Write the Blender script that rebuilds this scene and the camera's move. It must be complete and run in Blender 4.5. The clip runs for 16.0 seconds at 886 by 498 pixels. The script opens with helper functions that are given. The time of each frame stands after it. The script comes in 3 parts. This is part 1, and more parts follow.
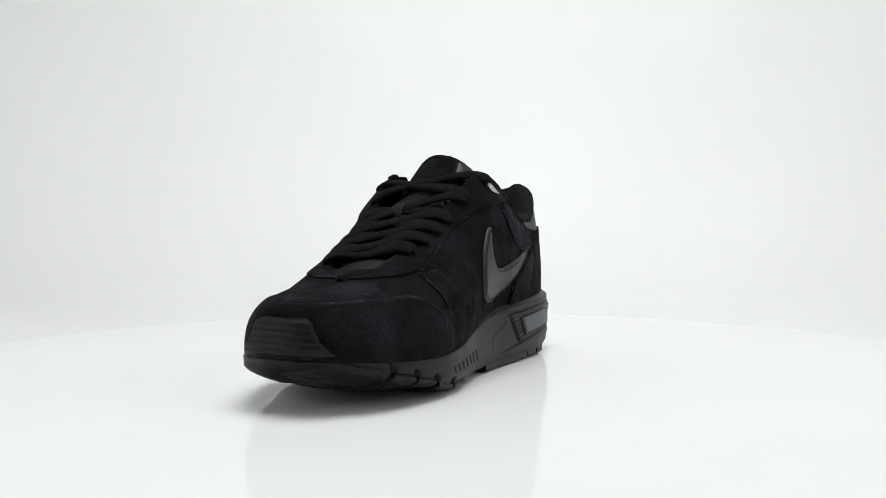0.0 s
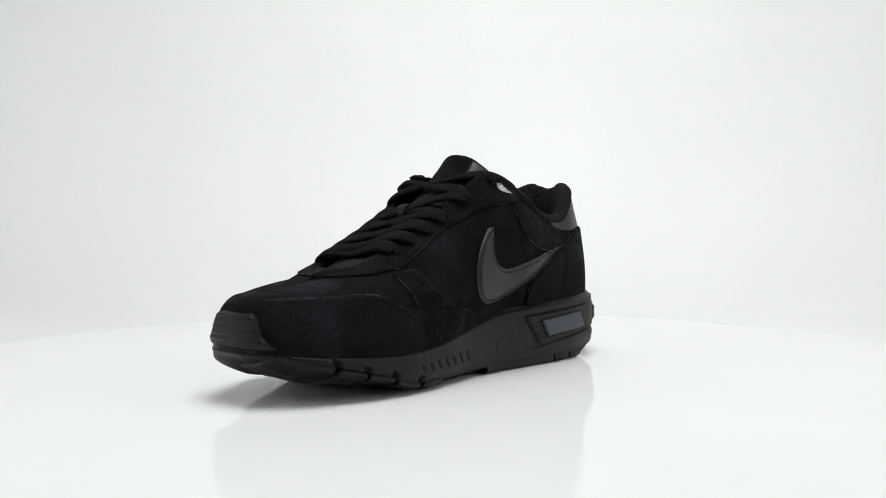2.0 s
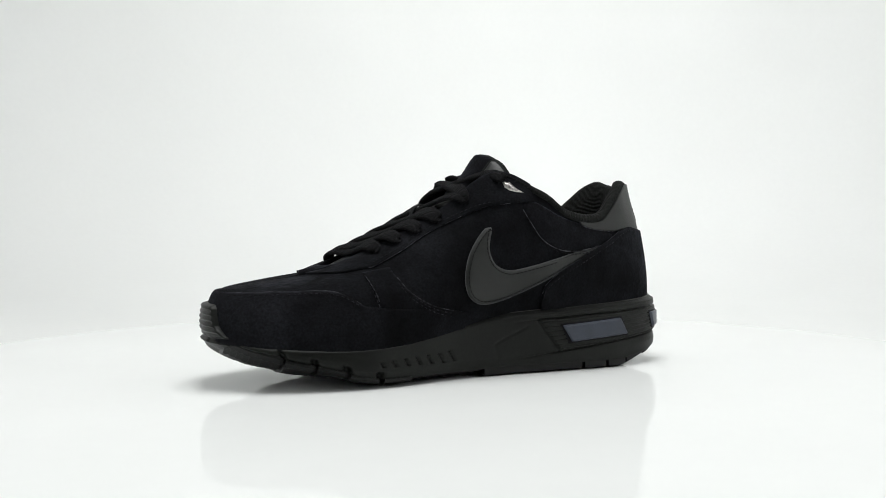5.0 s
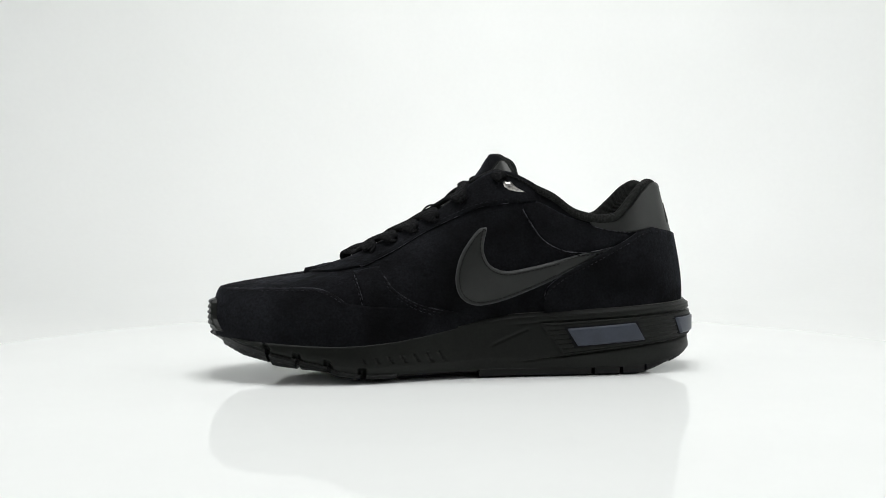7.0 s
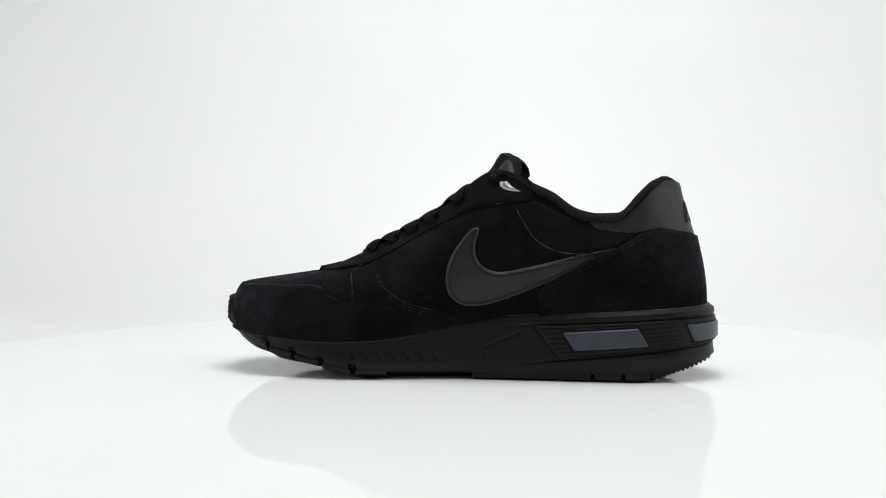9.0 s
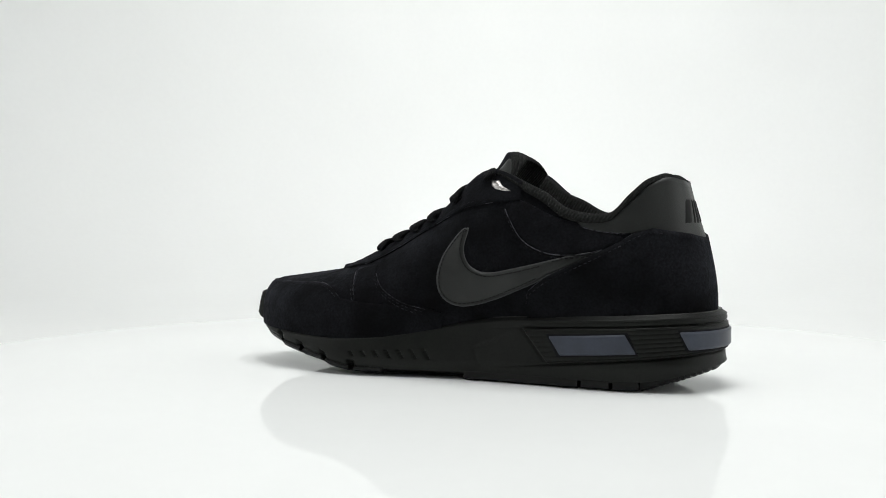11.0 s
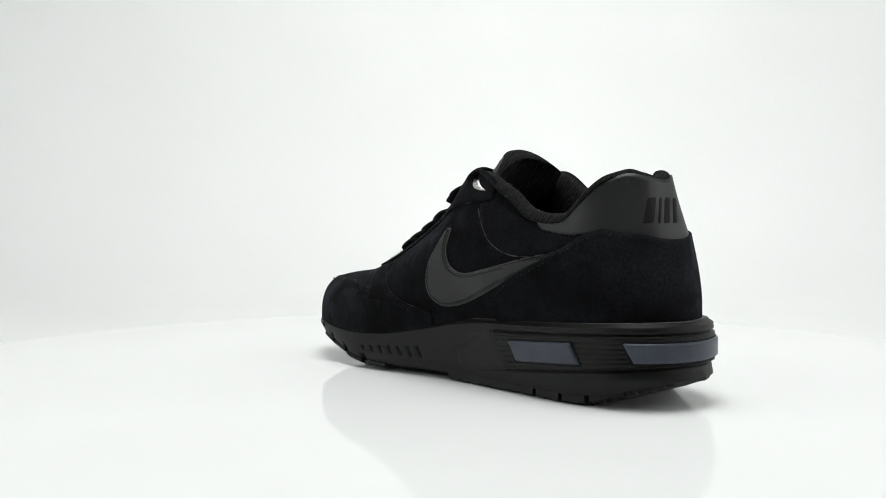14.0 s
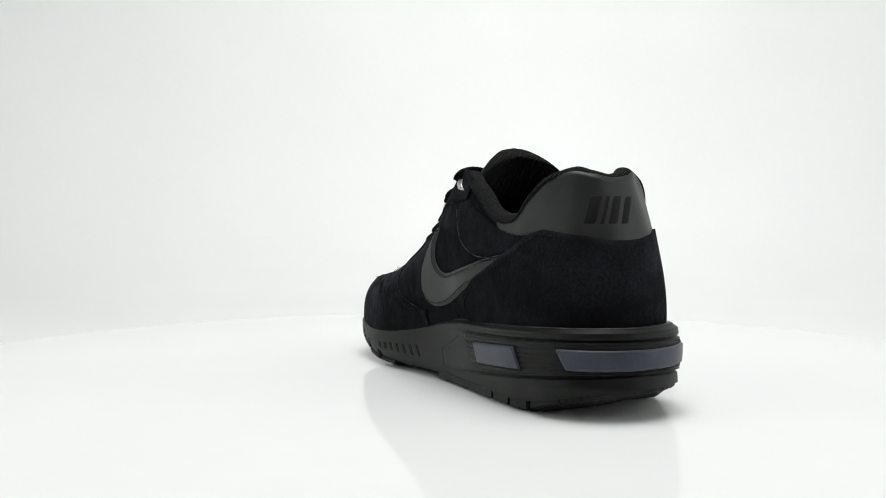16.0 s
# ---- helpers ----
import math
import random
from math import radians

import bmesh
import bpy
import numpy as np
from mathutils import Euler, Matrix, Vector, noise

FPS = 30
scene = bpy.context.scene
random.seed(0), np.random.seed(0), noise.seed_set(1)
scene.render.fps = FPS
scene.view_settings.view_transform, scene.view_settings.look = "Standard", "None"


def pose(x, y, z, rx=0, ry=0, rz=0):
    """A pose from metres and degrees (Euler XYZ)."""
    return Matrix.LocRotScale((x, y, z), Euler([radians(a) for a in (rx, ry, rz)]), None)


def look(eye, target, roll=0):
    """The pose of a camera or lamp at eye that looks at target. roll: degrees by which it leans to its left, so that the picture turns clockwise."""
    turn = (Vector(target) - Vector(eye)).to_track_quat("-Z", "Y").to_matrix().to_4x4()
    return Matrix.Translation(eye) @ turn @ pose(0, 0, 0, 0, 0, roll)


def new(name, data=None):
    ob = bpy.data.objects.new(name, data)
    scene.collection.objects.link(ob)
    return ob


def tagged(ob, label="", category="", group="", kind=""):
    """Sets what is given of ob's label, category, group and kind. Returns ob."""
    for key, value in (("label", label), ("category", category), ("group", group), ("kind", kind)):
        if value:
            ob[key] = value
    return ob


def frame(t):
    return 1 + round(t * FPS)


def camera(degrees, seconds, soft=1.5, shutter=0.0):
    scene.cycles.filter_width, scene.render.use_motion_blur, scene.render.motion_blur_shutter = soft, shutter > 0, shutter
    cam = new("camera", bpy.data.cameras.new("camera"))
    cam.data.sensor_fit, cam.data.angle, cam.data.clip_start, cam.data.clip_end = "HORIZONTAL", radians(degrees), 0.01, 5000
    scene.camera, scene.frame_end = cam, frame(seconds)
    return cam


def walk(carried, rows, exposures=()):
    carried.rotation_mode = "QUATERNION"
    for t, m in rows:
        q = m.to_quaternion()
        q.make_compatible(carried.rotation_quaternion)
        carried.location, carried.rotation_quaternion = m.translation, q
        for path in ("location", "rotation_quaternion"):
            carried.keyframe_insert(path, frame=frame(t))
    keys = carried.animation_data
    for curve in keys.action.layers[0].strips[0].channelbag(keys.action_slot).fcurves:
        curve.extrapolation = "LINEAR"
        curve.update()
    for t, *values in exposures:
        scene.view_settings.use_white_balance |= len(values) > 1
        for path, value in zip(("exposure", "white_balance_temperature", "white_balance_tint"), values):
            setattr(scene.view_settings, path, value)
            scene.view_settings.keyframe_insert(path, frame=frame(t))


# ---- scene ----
# ---------------------------------------------------------------- camera
cam = camera(50.63, 16.0, soft=0.9)
EYE = pose(0, -0.566, 0.0948, 88.14, 0, 0.69)
walk(cam, [(0.0, EYE), (16.0, EYE)], exposures=[(0.0, -0.03), (3.5, -0.03), (4.2, 0.03), (16.0, 0.03)])

# ---------------------------------------------------------------- light
world = bpy.data.worlds.new("studio")
scene.world = world
world.use_nodes = True
world.node_tree.nodes["Background"].inputs[0].default_value = (0.97, 1.0, 0.985, 1)
world.node_tree.nodes["Background"].inputs[1].default_value = 0.16


def softbox(name, eye, target, size_x, size_y, watts, spread=180, colour=(0.99, 1.0, 0.995)):
    data = bpy.data.lights.new(name, "AREA")
    data.shape, data.size, data.size_y, data.energy, data.color = "RECTANGLE", size_x, size_y, watts, colour
    data.spread = radians(spread)
    ob = new(name, data)
    ob.matrix_world = look(eye, target)
    return ob


softbox("softbox_top", (0.06, -0.08, 1.35), (0.06, -0.02, 0), 0.80, 0.80, 15.4)
# added fill, out of view: brightens the middle of the paper sweep
softbox("backdrop_fill", (0.12, 0.15, 1.55), (0.10, 1.40, 0.30), 0.5, 0.4, 2.65, 80)
softbox("softbox_side", (-1.12, -0.32, 0.62), (0.0, 0.0, 0.05), 0.9, 0.9, 2.6)
softbox("softbox_side", (1.12, -0.32, 0.62), (0.0, 0.0, 0.05), 0.9, 0.9, 2.6)
# weak added fill for the right part of the sweep, out of view
softbox("backdrop_fill_right", (1.15, -0.1, 0.95), (0.25, 1.2, 0.20), 0.6, 0.6, 0.4)


# ---------------------------------------------------------------- materials
def mat(name, colour, rough, metal=0.0, grain=0.0, scale=200.0, bump=0.0, bump_scale=400.0, sheen=0.0, ior=1.5,
        blotch=0.0, blotch_scale=25.0, coat=0.0, spec=0.5):
    m = bpy.data.materials.new(name)
    m.use_nodes = True
    nt = m.node_tree
    b = nt.nodes["Principled BSDF"]
    b.inputs["Roughness"].default_value = rough
    b.inputs["Metallic"].default_value = metal
    b.inputs["IOR"].default_value = ior
    b.inputs["Specular IOR Level"].default_value = spec
    b.inputs["Coat Weight"].default_value = coat
    if sheen:
        b.inputs["Sheen Weight"].default_value = sheen
        b.inputs["Sheen Roughness"].default_value = 0.4
        b.inputs["Sheen Tint"].default_value = (0.55, 0.6, 0.8, 1)
    tex = nt.nodes.new("ShaderNodeTexCoord")

    def wave(sc, detail):
        n = nt.nodes.new("ShaderNodeTexNoise")
        n.inputs["Scale"].default_value, n.inputs["Detail"].default_value = sc, detail
        nt.links.new(tex.outputs["Object"], n.inputs["Vector"])
        return n.outputs["Fac"]

    def ranged(src, lo, hi):
        r = nt.nodes.new("ShaderNodeMapRange")
        r.inputs["From Min"].default_value, r.inputs["From Max"].default_value = 0.3, 0.7
        r.inputs["To Min"].default_value, r.inputs["To Max"].default_value = lo, hi
        nt.links.new(src, r.inputs["Value"])
        return r.outputs["Result"]

    fine, large = ranged(wave(scale, 3), 1 - grain, 1 + grain), ranged(wave(blotch_scale, 2), 1 - blotch, 1 + blotch)
    times = nt.nodes.new("ShaderNodeMath")
    times.operation = "MULTIPLY"
    nt.links.new(fine, times.inputs[0]), nt.links.new(large, times.inputs[1])
    mixed = nt.nodes.new("ShaderNodeVectorMath")
    mixed.operation = "SCALE"
    mixed.inputs[0].default_value = colour
    nt.links.new(times.outputs[0], mixed.inputs["Scale"])
    nt.links.new(mixed.outputs[0], b.inputs["Base Color"])
    nt.links.new(ranged(large, rough * 0.93, min(1, rough * 1.07)), b.inputs["Roughness"])
    if bump:
        bp = nt.nodes.new("ShaderNodeBump")
        bp.inputs["Strength"].default_value, bp.inputs["Distance"].default_value = bump, 0.0006
        nt.links.new(wave(bump_scale, 4), bp.inputs["Height"])
        nt.links.new(bp.outputs[0], b.inputs["Normal"])
    return m


def knit(name, colour, ribs=240):
    m = mat(name, colour, 0.9, grain=0.35, scale=700, sheen=0.006, spec=0.08)
    nt = m.node_tree
    tex = nt.nodes.new("ShaderNodeTexCoord")
    w = nt.nodes.new("ShaderNodeTexWave")
    w.wave_type, w.bands_direction = "BANDS", "DIAGONAL"
    w.inputs["Scale"].default_value, w.inputs["Distortion"].default_value = ribs, 1.0
    w.inputs["Detail Scale"].default_value = 4
    nt.links.new(tex.outputs["Object"], w.inputs["Vector"])
    bp = nt.nodes.new("ShaderNodeBump")
    bp.inputs["Strength"].default_value, bp.inputs["Distance"].default_value = 0.8, 0.0006
    nt.links.new(w.outputs["Fac"], bp.inputs["Height"])
    nt.links.new(bp.outputs[0], nt.nodes["Principled BSDF"].inputs["Normal"])
    return m


def suede(name, colour, sheen):
    """Napped suede: brushed patches lie lighter or darker, the nap stands up in fine tufts."""
    m = mat(name, colour, 0.95, grain=0.40, scale=700, blotch=0.75, blotch_scale=30, spec=0.08)
    nt = m.node_tree
    b = nt.nodes["Principled BSDF"]
    tex = nt.nodes.new("ShaderNodeTexCoord")

    def noise(scale, detail, warp=0.0):
        n = nt.nodes.new("ShaderNodeTexNoise")
        n.inputs["Scale"].default_value, n.inputs["Detail"].default_value, n.inputs["Distortion"].default_value = scale, detail, warp
        nt.links.new(tex.outputs["Object"], n.inputs["Vector"])
        return n.outputs["Fac"]

    r = nt.nodes.new("ShaderNodeMapRange")
    r.inputs["From Min"].default_value, r.inputs["From Max"].default_value = 0.40, 0.66
    r.inputs["To Min"].default_value, r.inputs["To Max"].default_value = sheen * 0.10, sheen * 2.8
    nt.links.new(noise(48, 6, 1.6), r.inputs["Value"])
    nt.links.new(r.outputs["Result"], b.inputs["Sheen Weight"])
    b.inputs["Sheen Roughness"].default_value = 0.45
    b.inputs["Sheen Tint"].default_value = (0.72, 0.77, 0.96, 1)
    last = None
    for scale, detail, far, force in ((42, 2, 0.0040, 0.45), (260, 3, 0.0010, 0.5), (1000, 3, 0.0005, 0.5)):
        bp = nt.nodes.new("ShaderNodeBump")
        bp.inputs["Strength"].default_value, bp.inputs["Distance"].default_value = force, far
        nt.links.new(noise(scale, detail), bp.inputs["Height"])
        if last:
            nt.links.new(last, bp.inputs["Normal"])
        last = bp.outputs[0]
    nt.links.new(last, b.inputs["Normal"])
    return m


SUEDE = suede("black_suede", (0.0061, 0.0064, 0.0077), 0.021)
LEATHER = mat("grey_leather", (0.0150, 0.0163, 0.0153), 0.40, grain=0.14, scale=1400, bump=0.2, bump_scale=1300, blotch=0.2, spec=0.32)
LEATHER_EDGE = mat("leather_edge", (0.055, 0.057, 0.058), 0.6, grain=0.2, scale=1200, spec=0.3)
RUBBER = mat("black_foam", (0.0046, 0.0056, 0.0044), 0.42, grain=0.25, scale=700, bump=0.2, bump_scale=1500, blotch=0.35, spec=0.20)
SUEDE_EDGE = mat("suede_edge", (0.030, 0.030, 0.034), 0.9, grain=0.9, scale=420, blotch=0.95, blotch_scale=60, spec=0.1)
GLUE = mat("glue_line", (0.046, 0.047, 0.045), 0.6, grain=0.9, scale=120, blotch=0.7, blotch_scale=40, spec=0.2)
SLATE = mat("slate_print", (0.010, 0.0125, 0.016), 0.7, grain=0.3, scale=600, spec=0.1)
TREAD = mat("black_rubber", (0.0050, 0.0054, 0.0052), 0.45, grain=0.2, scale=900, bump=0.15, bump_scale=1500, blotch=0.2, spec=0.22)
# near-black colour that holds the shade of the groove round the heel windows
GROOVE_SHADE = mat("groove_shade", (0.0032, 0.0034, 0.0048), 0.6, grain=0.1, spec=0.12)
WINDOW = mat("smoky_window", (0.043, 0.050, 0.068), 0.34, grain=0.06, scale=600, blotch=0.15, blotch_scale=60, spec=0.3)
LACE = knit("black_lace", (0.0088, 0.0089, 0.0095), 430)
LINING = knit("black_lining", (0.0150, 0.0158, 0.0150))
THREAD = mat("black_thread", (0.0125, 0.0125, 0.0145), 0.8, grain=0.8, scale=300, blotch=0.8, blotch_scale=90, spec=0.1)
WEBBING = knit("grey_webbing", (0.024, 0.0255, 0.026))
NYLON = mat("grey_nylon", (0.0085, 0.0091, 0.0096), 0.55, grain=0.2, scale=900, spec=0.2)
SILVER = mat("silver_foil", (0.50, 0.48, 0.46), 0.28, metal=0.9, grain=0.6, scale=700, bump=1.0, bump_scale=420)
PRINT = mat("black_print", (0.0035, 0.0035, 0.0035), 0.6, grain=0.1, spec=0.2)
GLOSS_WHITE = mat("white_acrylic", (0.84, 0.855, 0.845), 0.022, grain=0.004, scale=90, blotch=0.008, blotch_scale=9, spec=0.5, ior=1.11)
WALL = mat("grey_plaster", (0.50, 0.50, 0.50), 0.9, grain=0.05, scale=30, blotch=0.08, blotch_scale=1.5)
PAPER = mat("white_paper", (0.80, 0.81, 0.80), 0.85, grain=0.006, scale=120, blotch=0.01, blotch_scale=4, spec=0.2)


# ---------------------------------------------------------------- mesh helpers
def mesh_part(name, verts, faces, material, parent=None, label="", smooth=True):
    me = bpy.data.meshes.new(name)
    me.from_pydata([tuple(v) for v in verts], [], faces)
    me.validate()
    if smooth:
        me.polygons.foreach_set("use_smooth", [True] * len(me.polygons))
    me.materials.append(material)
    bm = bmesh.new()
    bm.from_mesh(me)
    bmesh.ops.recalc_face_normals(bm, faces=bm.faces)
    bm.to_mesh(me)
    bm.free()
    ob = new(name, me)
    if parent:
        ob.parent = parent
    return tagged(ob, label)


def grid(rows, closed_u=False, closed_v=False):
    """Vertices and quads of a sheet, given as rows of points."""
    n, m = len(rows), len(rows[0])
    verts = [p for r in rows for p in r]
    faces = []
    for i in range(n if closed_u else n - 1):
        for j in range(m if closed_v else m - 1):
            a, b = i * m, ((i + 1) % n) * m
            k = (j + 1) % m
            faces.append((a + j, b + j, b + k, a + k))
    return verts, faces


def ease(x, a, b):
    t = min(1, max(0, (x - a) / (b - a)))
    return t * t * (3 - 2 * t)


def curve_at(keys, x, closed=False):
    """Catmull-Rom through the keys at the key index x."""
    n = len(keys)
    i = math.floor(x)
    t = x - i
    pick = (lambda j: keys[j % n]) if closed else (lambda j: keys[min(n - 1, max(0, j))])
    p0, p1, p2, p3 = (Vector(pick(i + d)) for d in (-1, 0, 1, 2))
    return 0.5 * (2 * p1 + (p2 - p0) * t + (2 * p0 - 5 * p1 + 4 * p2 - p3) * t * t + (3 * p1 - p0 - 3 * p2 + p3) * t ** 3)


def smooth_path(keys, n):
    return [curve_at(keys, i * (len(keys) - 1) / (n - 1)) for i in range(n)]


# ---------------------------------------------------------------- the studio
def studio():
    # a paper sweep: a round floor that turns up into a wall all round
    prof = [(0.0, -0.03), (0.7, -0.03), (0.95, -0.025), (1.15, 0.02), (1.30, 0.12), (1.38, 0.30), (1.40, 0.6), (1.40, 1.5)]
    prof = smooth_path([(a, b, 0) for a, b in prof], 40)
    rows = []
    for i in range(144):
        a = radians(-90 + 360 * i / 144)
        turn = 1 - ease(abs(i - 72), 50, 54)
        rows.append([Vector((max(p[0], 0.001) * math.cos(a), max(p[0], 0.001) * math.sin(a), -.03 + (p[1] + .03) * turn)) for p in prof])
    v, f = grid(rows, closed_u=True)
    ob = mesh_part("backdrop", v, f, PAPER)
    mod = ob.modifiers.new("thick", "SOLIDIFY")
    mod.thickness = 0.004
    tagged(ob, "seamless white paper sweep behind the turntable", "backdrop", kind="structure")


def room():
    """Plain grey studio room round the set."""
    def slab(name, x0, x1, y0, y1, z0, z1, label, category):
        v = [(x, y, z) for x in (x0, x1) for y in (y0, y1) for z in (z0, z1)]
        f = [(0, 1, 3, 2), (4, 6, 7, 5), (0, 4, 5, 1), (2, 3, 7, 6), (0, 2, 6, 4), (1, 5, 7, 3)]
        tagged(mesh_part(name, v, f, WALL, smooth=False), label, category, kind="structure")

    slab("floor", -2.4, 2.4, -2.4, 2.4, -.14, -.04, "plain grey studio floor", "floor")
    slab("wall_north", -2.5, 2.5, 2.4, 2.5, -.04, 2.4, "plain grey studio wall", "wall")
    slab("wall_south", -2.5, 2.5, -2.5, -2.4, -.04, 2.4, "plain grey studio wall", "wall")
    slab("wall_east", 2.4, 2.5, -2.4, 2.4, -.04, 2.4, "plain grey studio wall", "wall")
    slab("wall_west", -2.5, -2.4, -2.4, 2.4, -.04, 2.4, "plain grey studio wall", "wall")
    slab("ceiling", -2.5, 2.5, -2.5, 2.5, 2.4, 2.5, "plain grey studio ceiling", "ceiling")


def turntable():
    base = new("turntable")
    tagged(base, "round glossy white turntable under the sneaker", "turntable")
    prof = [(0.0, 0.0), (0.20, 0.0), (0.37, 0.0), (0.37, -0.0185), (0.0, -0.0185)]
    rows = [[Vector((max(r, 0.0005) * math.cos(a), max(r, 0.0005) * math.sin(a), z)) for r, z in prof]
            for a in (2 * math.pi * i / 160 for i in range(160))]
    v, f = grid(rows, closed_u=True)
    ob = mesh_part("disc", v, f, GLOSS_WHITE, base, smooth=True)
    ob.data.set_sharp_from_angle(angle=radians(35))
    prof = [(0.0, -0.0185), (0.16, -0.0185), (0.165, -0.022), (0.165, -0.0298), (0.0, -0.0298)]
    rows = [[Vector((max(r, 0.0005) * math.cos(a), max(r, 0.0005) * math.sin(a), z)) for r, z in prof]
            for a in (2 * math.pi * i / 80 for i in range(80))]
    v, f = grid(rows, closed_u=True)
    mesh_part("foot", v, f, PAPER, base)
    return base


# ---------------------------------------------------------------- the sneaker
# Shoe space: x from the heel (0) to the toe (0.304), +y the inner side, z up from the turntable.
PIVOT = Vector((0.1514, 0.0294, 0))
SOLE = [(.2940, .0160), (.2922, .0315), (.2852, .0440), (.2700, .0548), (.2450, .0608), (.2150, .0620), (.1850, .0563),
        (.1550, .0483), (.1250, .0435), (.0950, .0420), (.0650, .0402), (.0400, .0372), (.0175, .0298), (.0030, .0155),
        (-.0022, -.0035), (.0030, -.0235), (.0170, -.0385), (.0400, -.0470), (.0700, -.0480), (.1050, -.0475),
        (.1450, -.0505), (.1850, -.0520), (.2200, -.0485), (.2520, -.0390), (.2785, -.0228), (.2918, -.0070)]
TOPLINE = [(.2860, .0165, .0556), (.2840, .0163, .0559), (.2760, .0153, .0569), (.2640, .0139, .0586), (.2410, .0111, .0617),
           (.2235, .0215, .0672), (.1930, .0245, .0810), (.1600, .0265, .0995), (.1270, .0315, .1228), (.0960, .0350, .1116),
           (.0640, .0335, .0962), (.0425, .0290, .1080), (.0276, .0168, .1180), (.0204, .0078, .1168), (.0195, -.0030, .1150),
           (.0215, -.0120, .1168), (.0290, -.0190, .1180), (.0430, -.0330, .1065), (.0660, -.0390, .0970), (.1000, -.0385, .1084),
           (.1240, -.0305, .1230), (.1640, -.0225, .0955), (.1970, -.0172, .0775), (.2250, -.0075, .0658), (.2430, .0113, .0614),
           (.2720, .0148, .0575)]
NK = len(SOLE)


def lerp(u, pairs):
    return float(np.interp(u, [p[0] for p in pairs], [p[1] for p in pairs]))


def sole_top(u):
    return lerp(u, [(0, .0440), (.02, .0432), (.05, .0413), (.086, .0395), (.103, .0390), (.12, .0380), (.1375, .0355), (.1545, .0319),
                    (.171, .0287), (.1876, .0261), (.204, .0248), (.22, .0243), (.236, .0248), (.252, .0258), (.2687, .0270),
                    (.286, .0290), (.304, .0318)])


def tread_low(u):
    return lerp(u, [(-.004, .0140), (.0, .0130), (.010, .0094), (.020, .0062), (.030, .0028), (.038, .0004), (.203, .0004), (.2086, .0008), (.2216, .0030), (.2281, .0062),
                    (.2420, .0092), (.2473, .0107), (.2597, .0138), (.2630, .0160), (.2775, .0198), (.2866, .0236), (.304, .0285)])


def tread_belly(u, w):
    """How much lower the tread is inside (w = 0) than at its edges (w = -1, 1): the toe end is rounded underneath."""
    return lerp(u, [(.215, 0), (.235, .0030), (.255, .0068), (.275, .0070), (.290, .0058), (.300, .0035)]) * (1 - abs(w) ** 2.5)


def heel_u(u, y):
    """The heel is bevelled across its outer corner."""
    return u - .40 * max(0, -y) * (1 - ease(u, .030, .062))


def sole_low(u):
    return min(tread_low(u) + lerp(u, [(0, .0012), (.02, .0022), (.034, .0042), (.25, .0045), (.29, .0030), (.304, .0015)]), sole_top(u) - .0025)


_ks = np.linspace(0, NK / 2 + 1, 600)
_us = np.array([curve_at(SOLE, k, True).x for k in _ks])
_back = int(np.argmin(_us))
K_BACK = float(_ks[_back])


def key_of(u):
    """Key index on the inner side where the outline has that x."""
    return float(np.interp(-u, -_us[:_back + 1], _ks[:_back + 1]))


_kh = np.linspace(K_BACK, NK, 600)
_uh = np.array([curve_at(SOLE, k, True).x for k in _kh])


def key_outer(u):
    return float(np.interp(u, _uh, _kh))


def edge_y(u, inner):
    return curve_at(SOLE, key_of(u) if inner else key_outer(u), True).y


def out_of(k):
    q = curve_at(SOLE, k + .03, True) - curve_at(SOLE, k - .03, True)
    return Vector((q.y, -q.x)).normalized() * OUT_SIGN


_q = curve_at(SOLE, 6.03, True) - curve_at(SOLE, 5.97, True)
OUT_SIGN = 1 if -_q.x > 0 else -1


def topline(k):
    c = curve_at(TOPLINE, k, True)
    if 8.3 < k < 19.7:
        c.z -= .0024 * math.exp(-((c.x - .080) / .009) ** 2) + .0032 * math.exp(-((c.x - .051) / .007) ** 2)
        c.z += .0016 * math.exp(-((c.x - .0355) / .005) ** 2)
    return c


def upper_point(k, s):
    m, o = curve_at(SOLE, k, True), out_of(k)
    inset = lerp(m.x, [(.02, .0052), (.09, .0042), (.14, .0029), (.26, .0026), (.282, .0016), (.294, -.0006)]) + .0016 * (1 - ease(m.x, .06, .12)) * ease(-m.y, -.005, .028)
    b = Vector((m.x - o.x * inset, m.y - o.y * inset, sole_top(m.x) - .003))
    c = topline(k)
    flat = Vector((b.x - c.x, b.y - c.y, 0))
    high = c.z - b.z
    u = m.x
    al = lerp(u, [(.0, .25), (.09, .30), (.14, .45), (.2, .58), (.25, .62)])
    be = lerp(u, [(.0, .35), (.09, .34), (.14, .22), (.2, .10), (.25, .0)])
    ga = lerp(u, [(.0, .40), (.09, .40), (.14, .48), (.2, .62), (.25, .80)])
    bulge = lerp(u, [(.0, .0015), (.06, .0035), (.105, .0105), (.15, .0110), (.2, .004), (.304, .0012)])
    if m.y < 0:
        lean = ease(u, .15, .19) * (1 - ease(u, .255, .285))
        al, ga = al - .30 * lean, ga - .24 * lean
    p1 = b + Vector((o.x * bulge, o.y * bulge, ga * high))
    p2 = c + flat * al + Vector((o.x * bulge, o.y * bulge, -be * high))
    t = 1 - s
    return b * t ** 3 + p1 * (3 * t * t * s) + p2 * (3 * t * s * s) + c * s ** 3


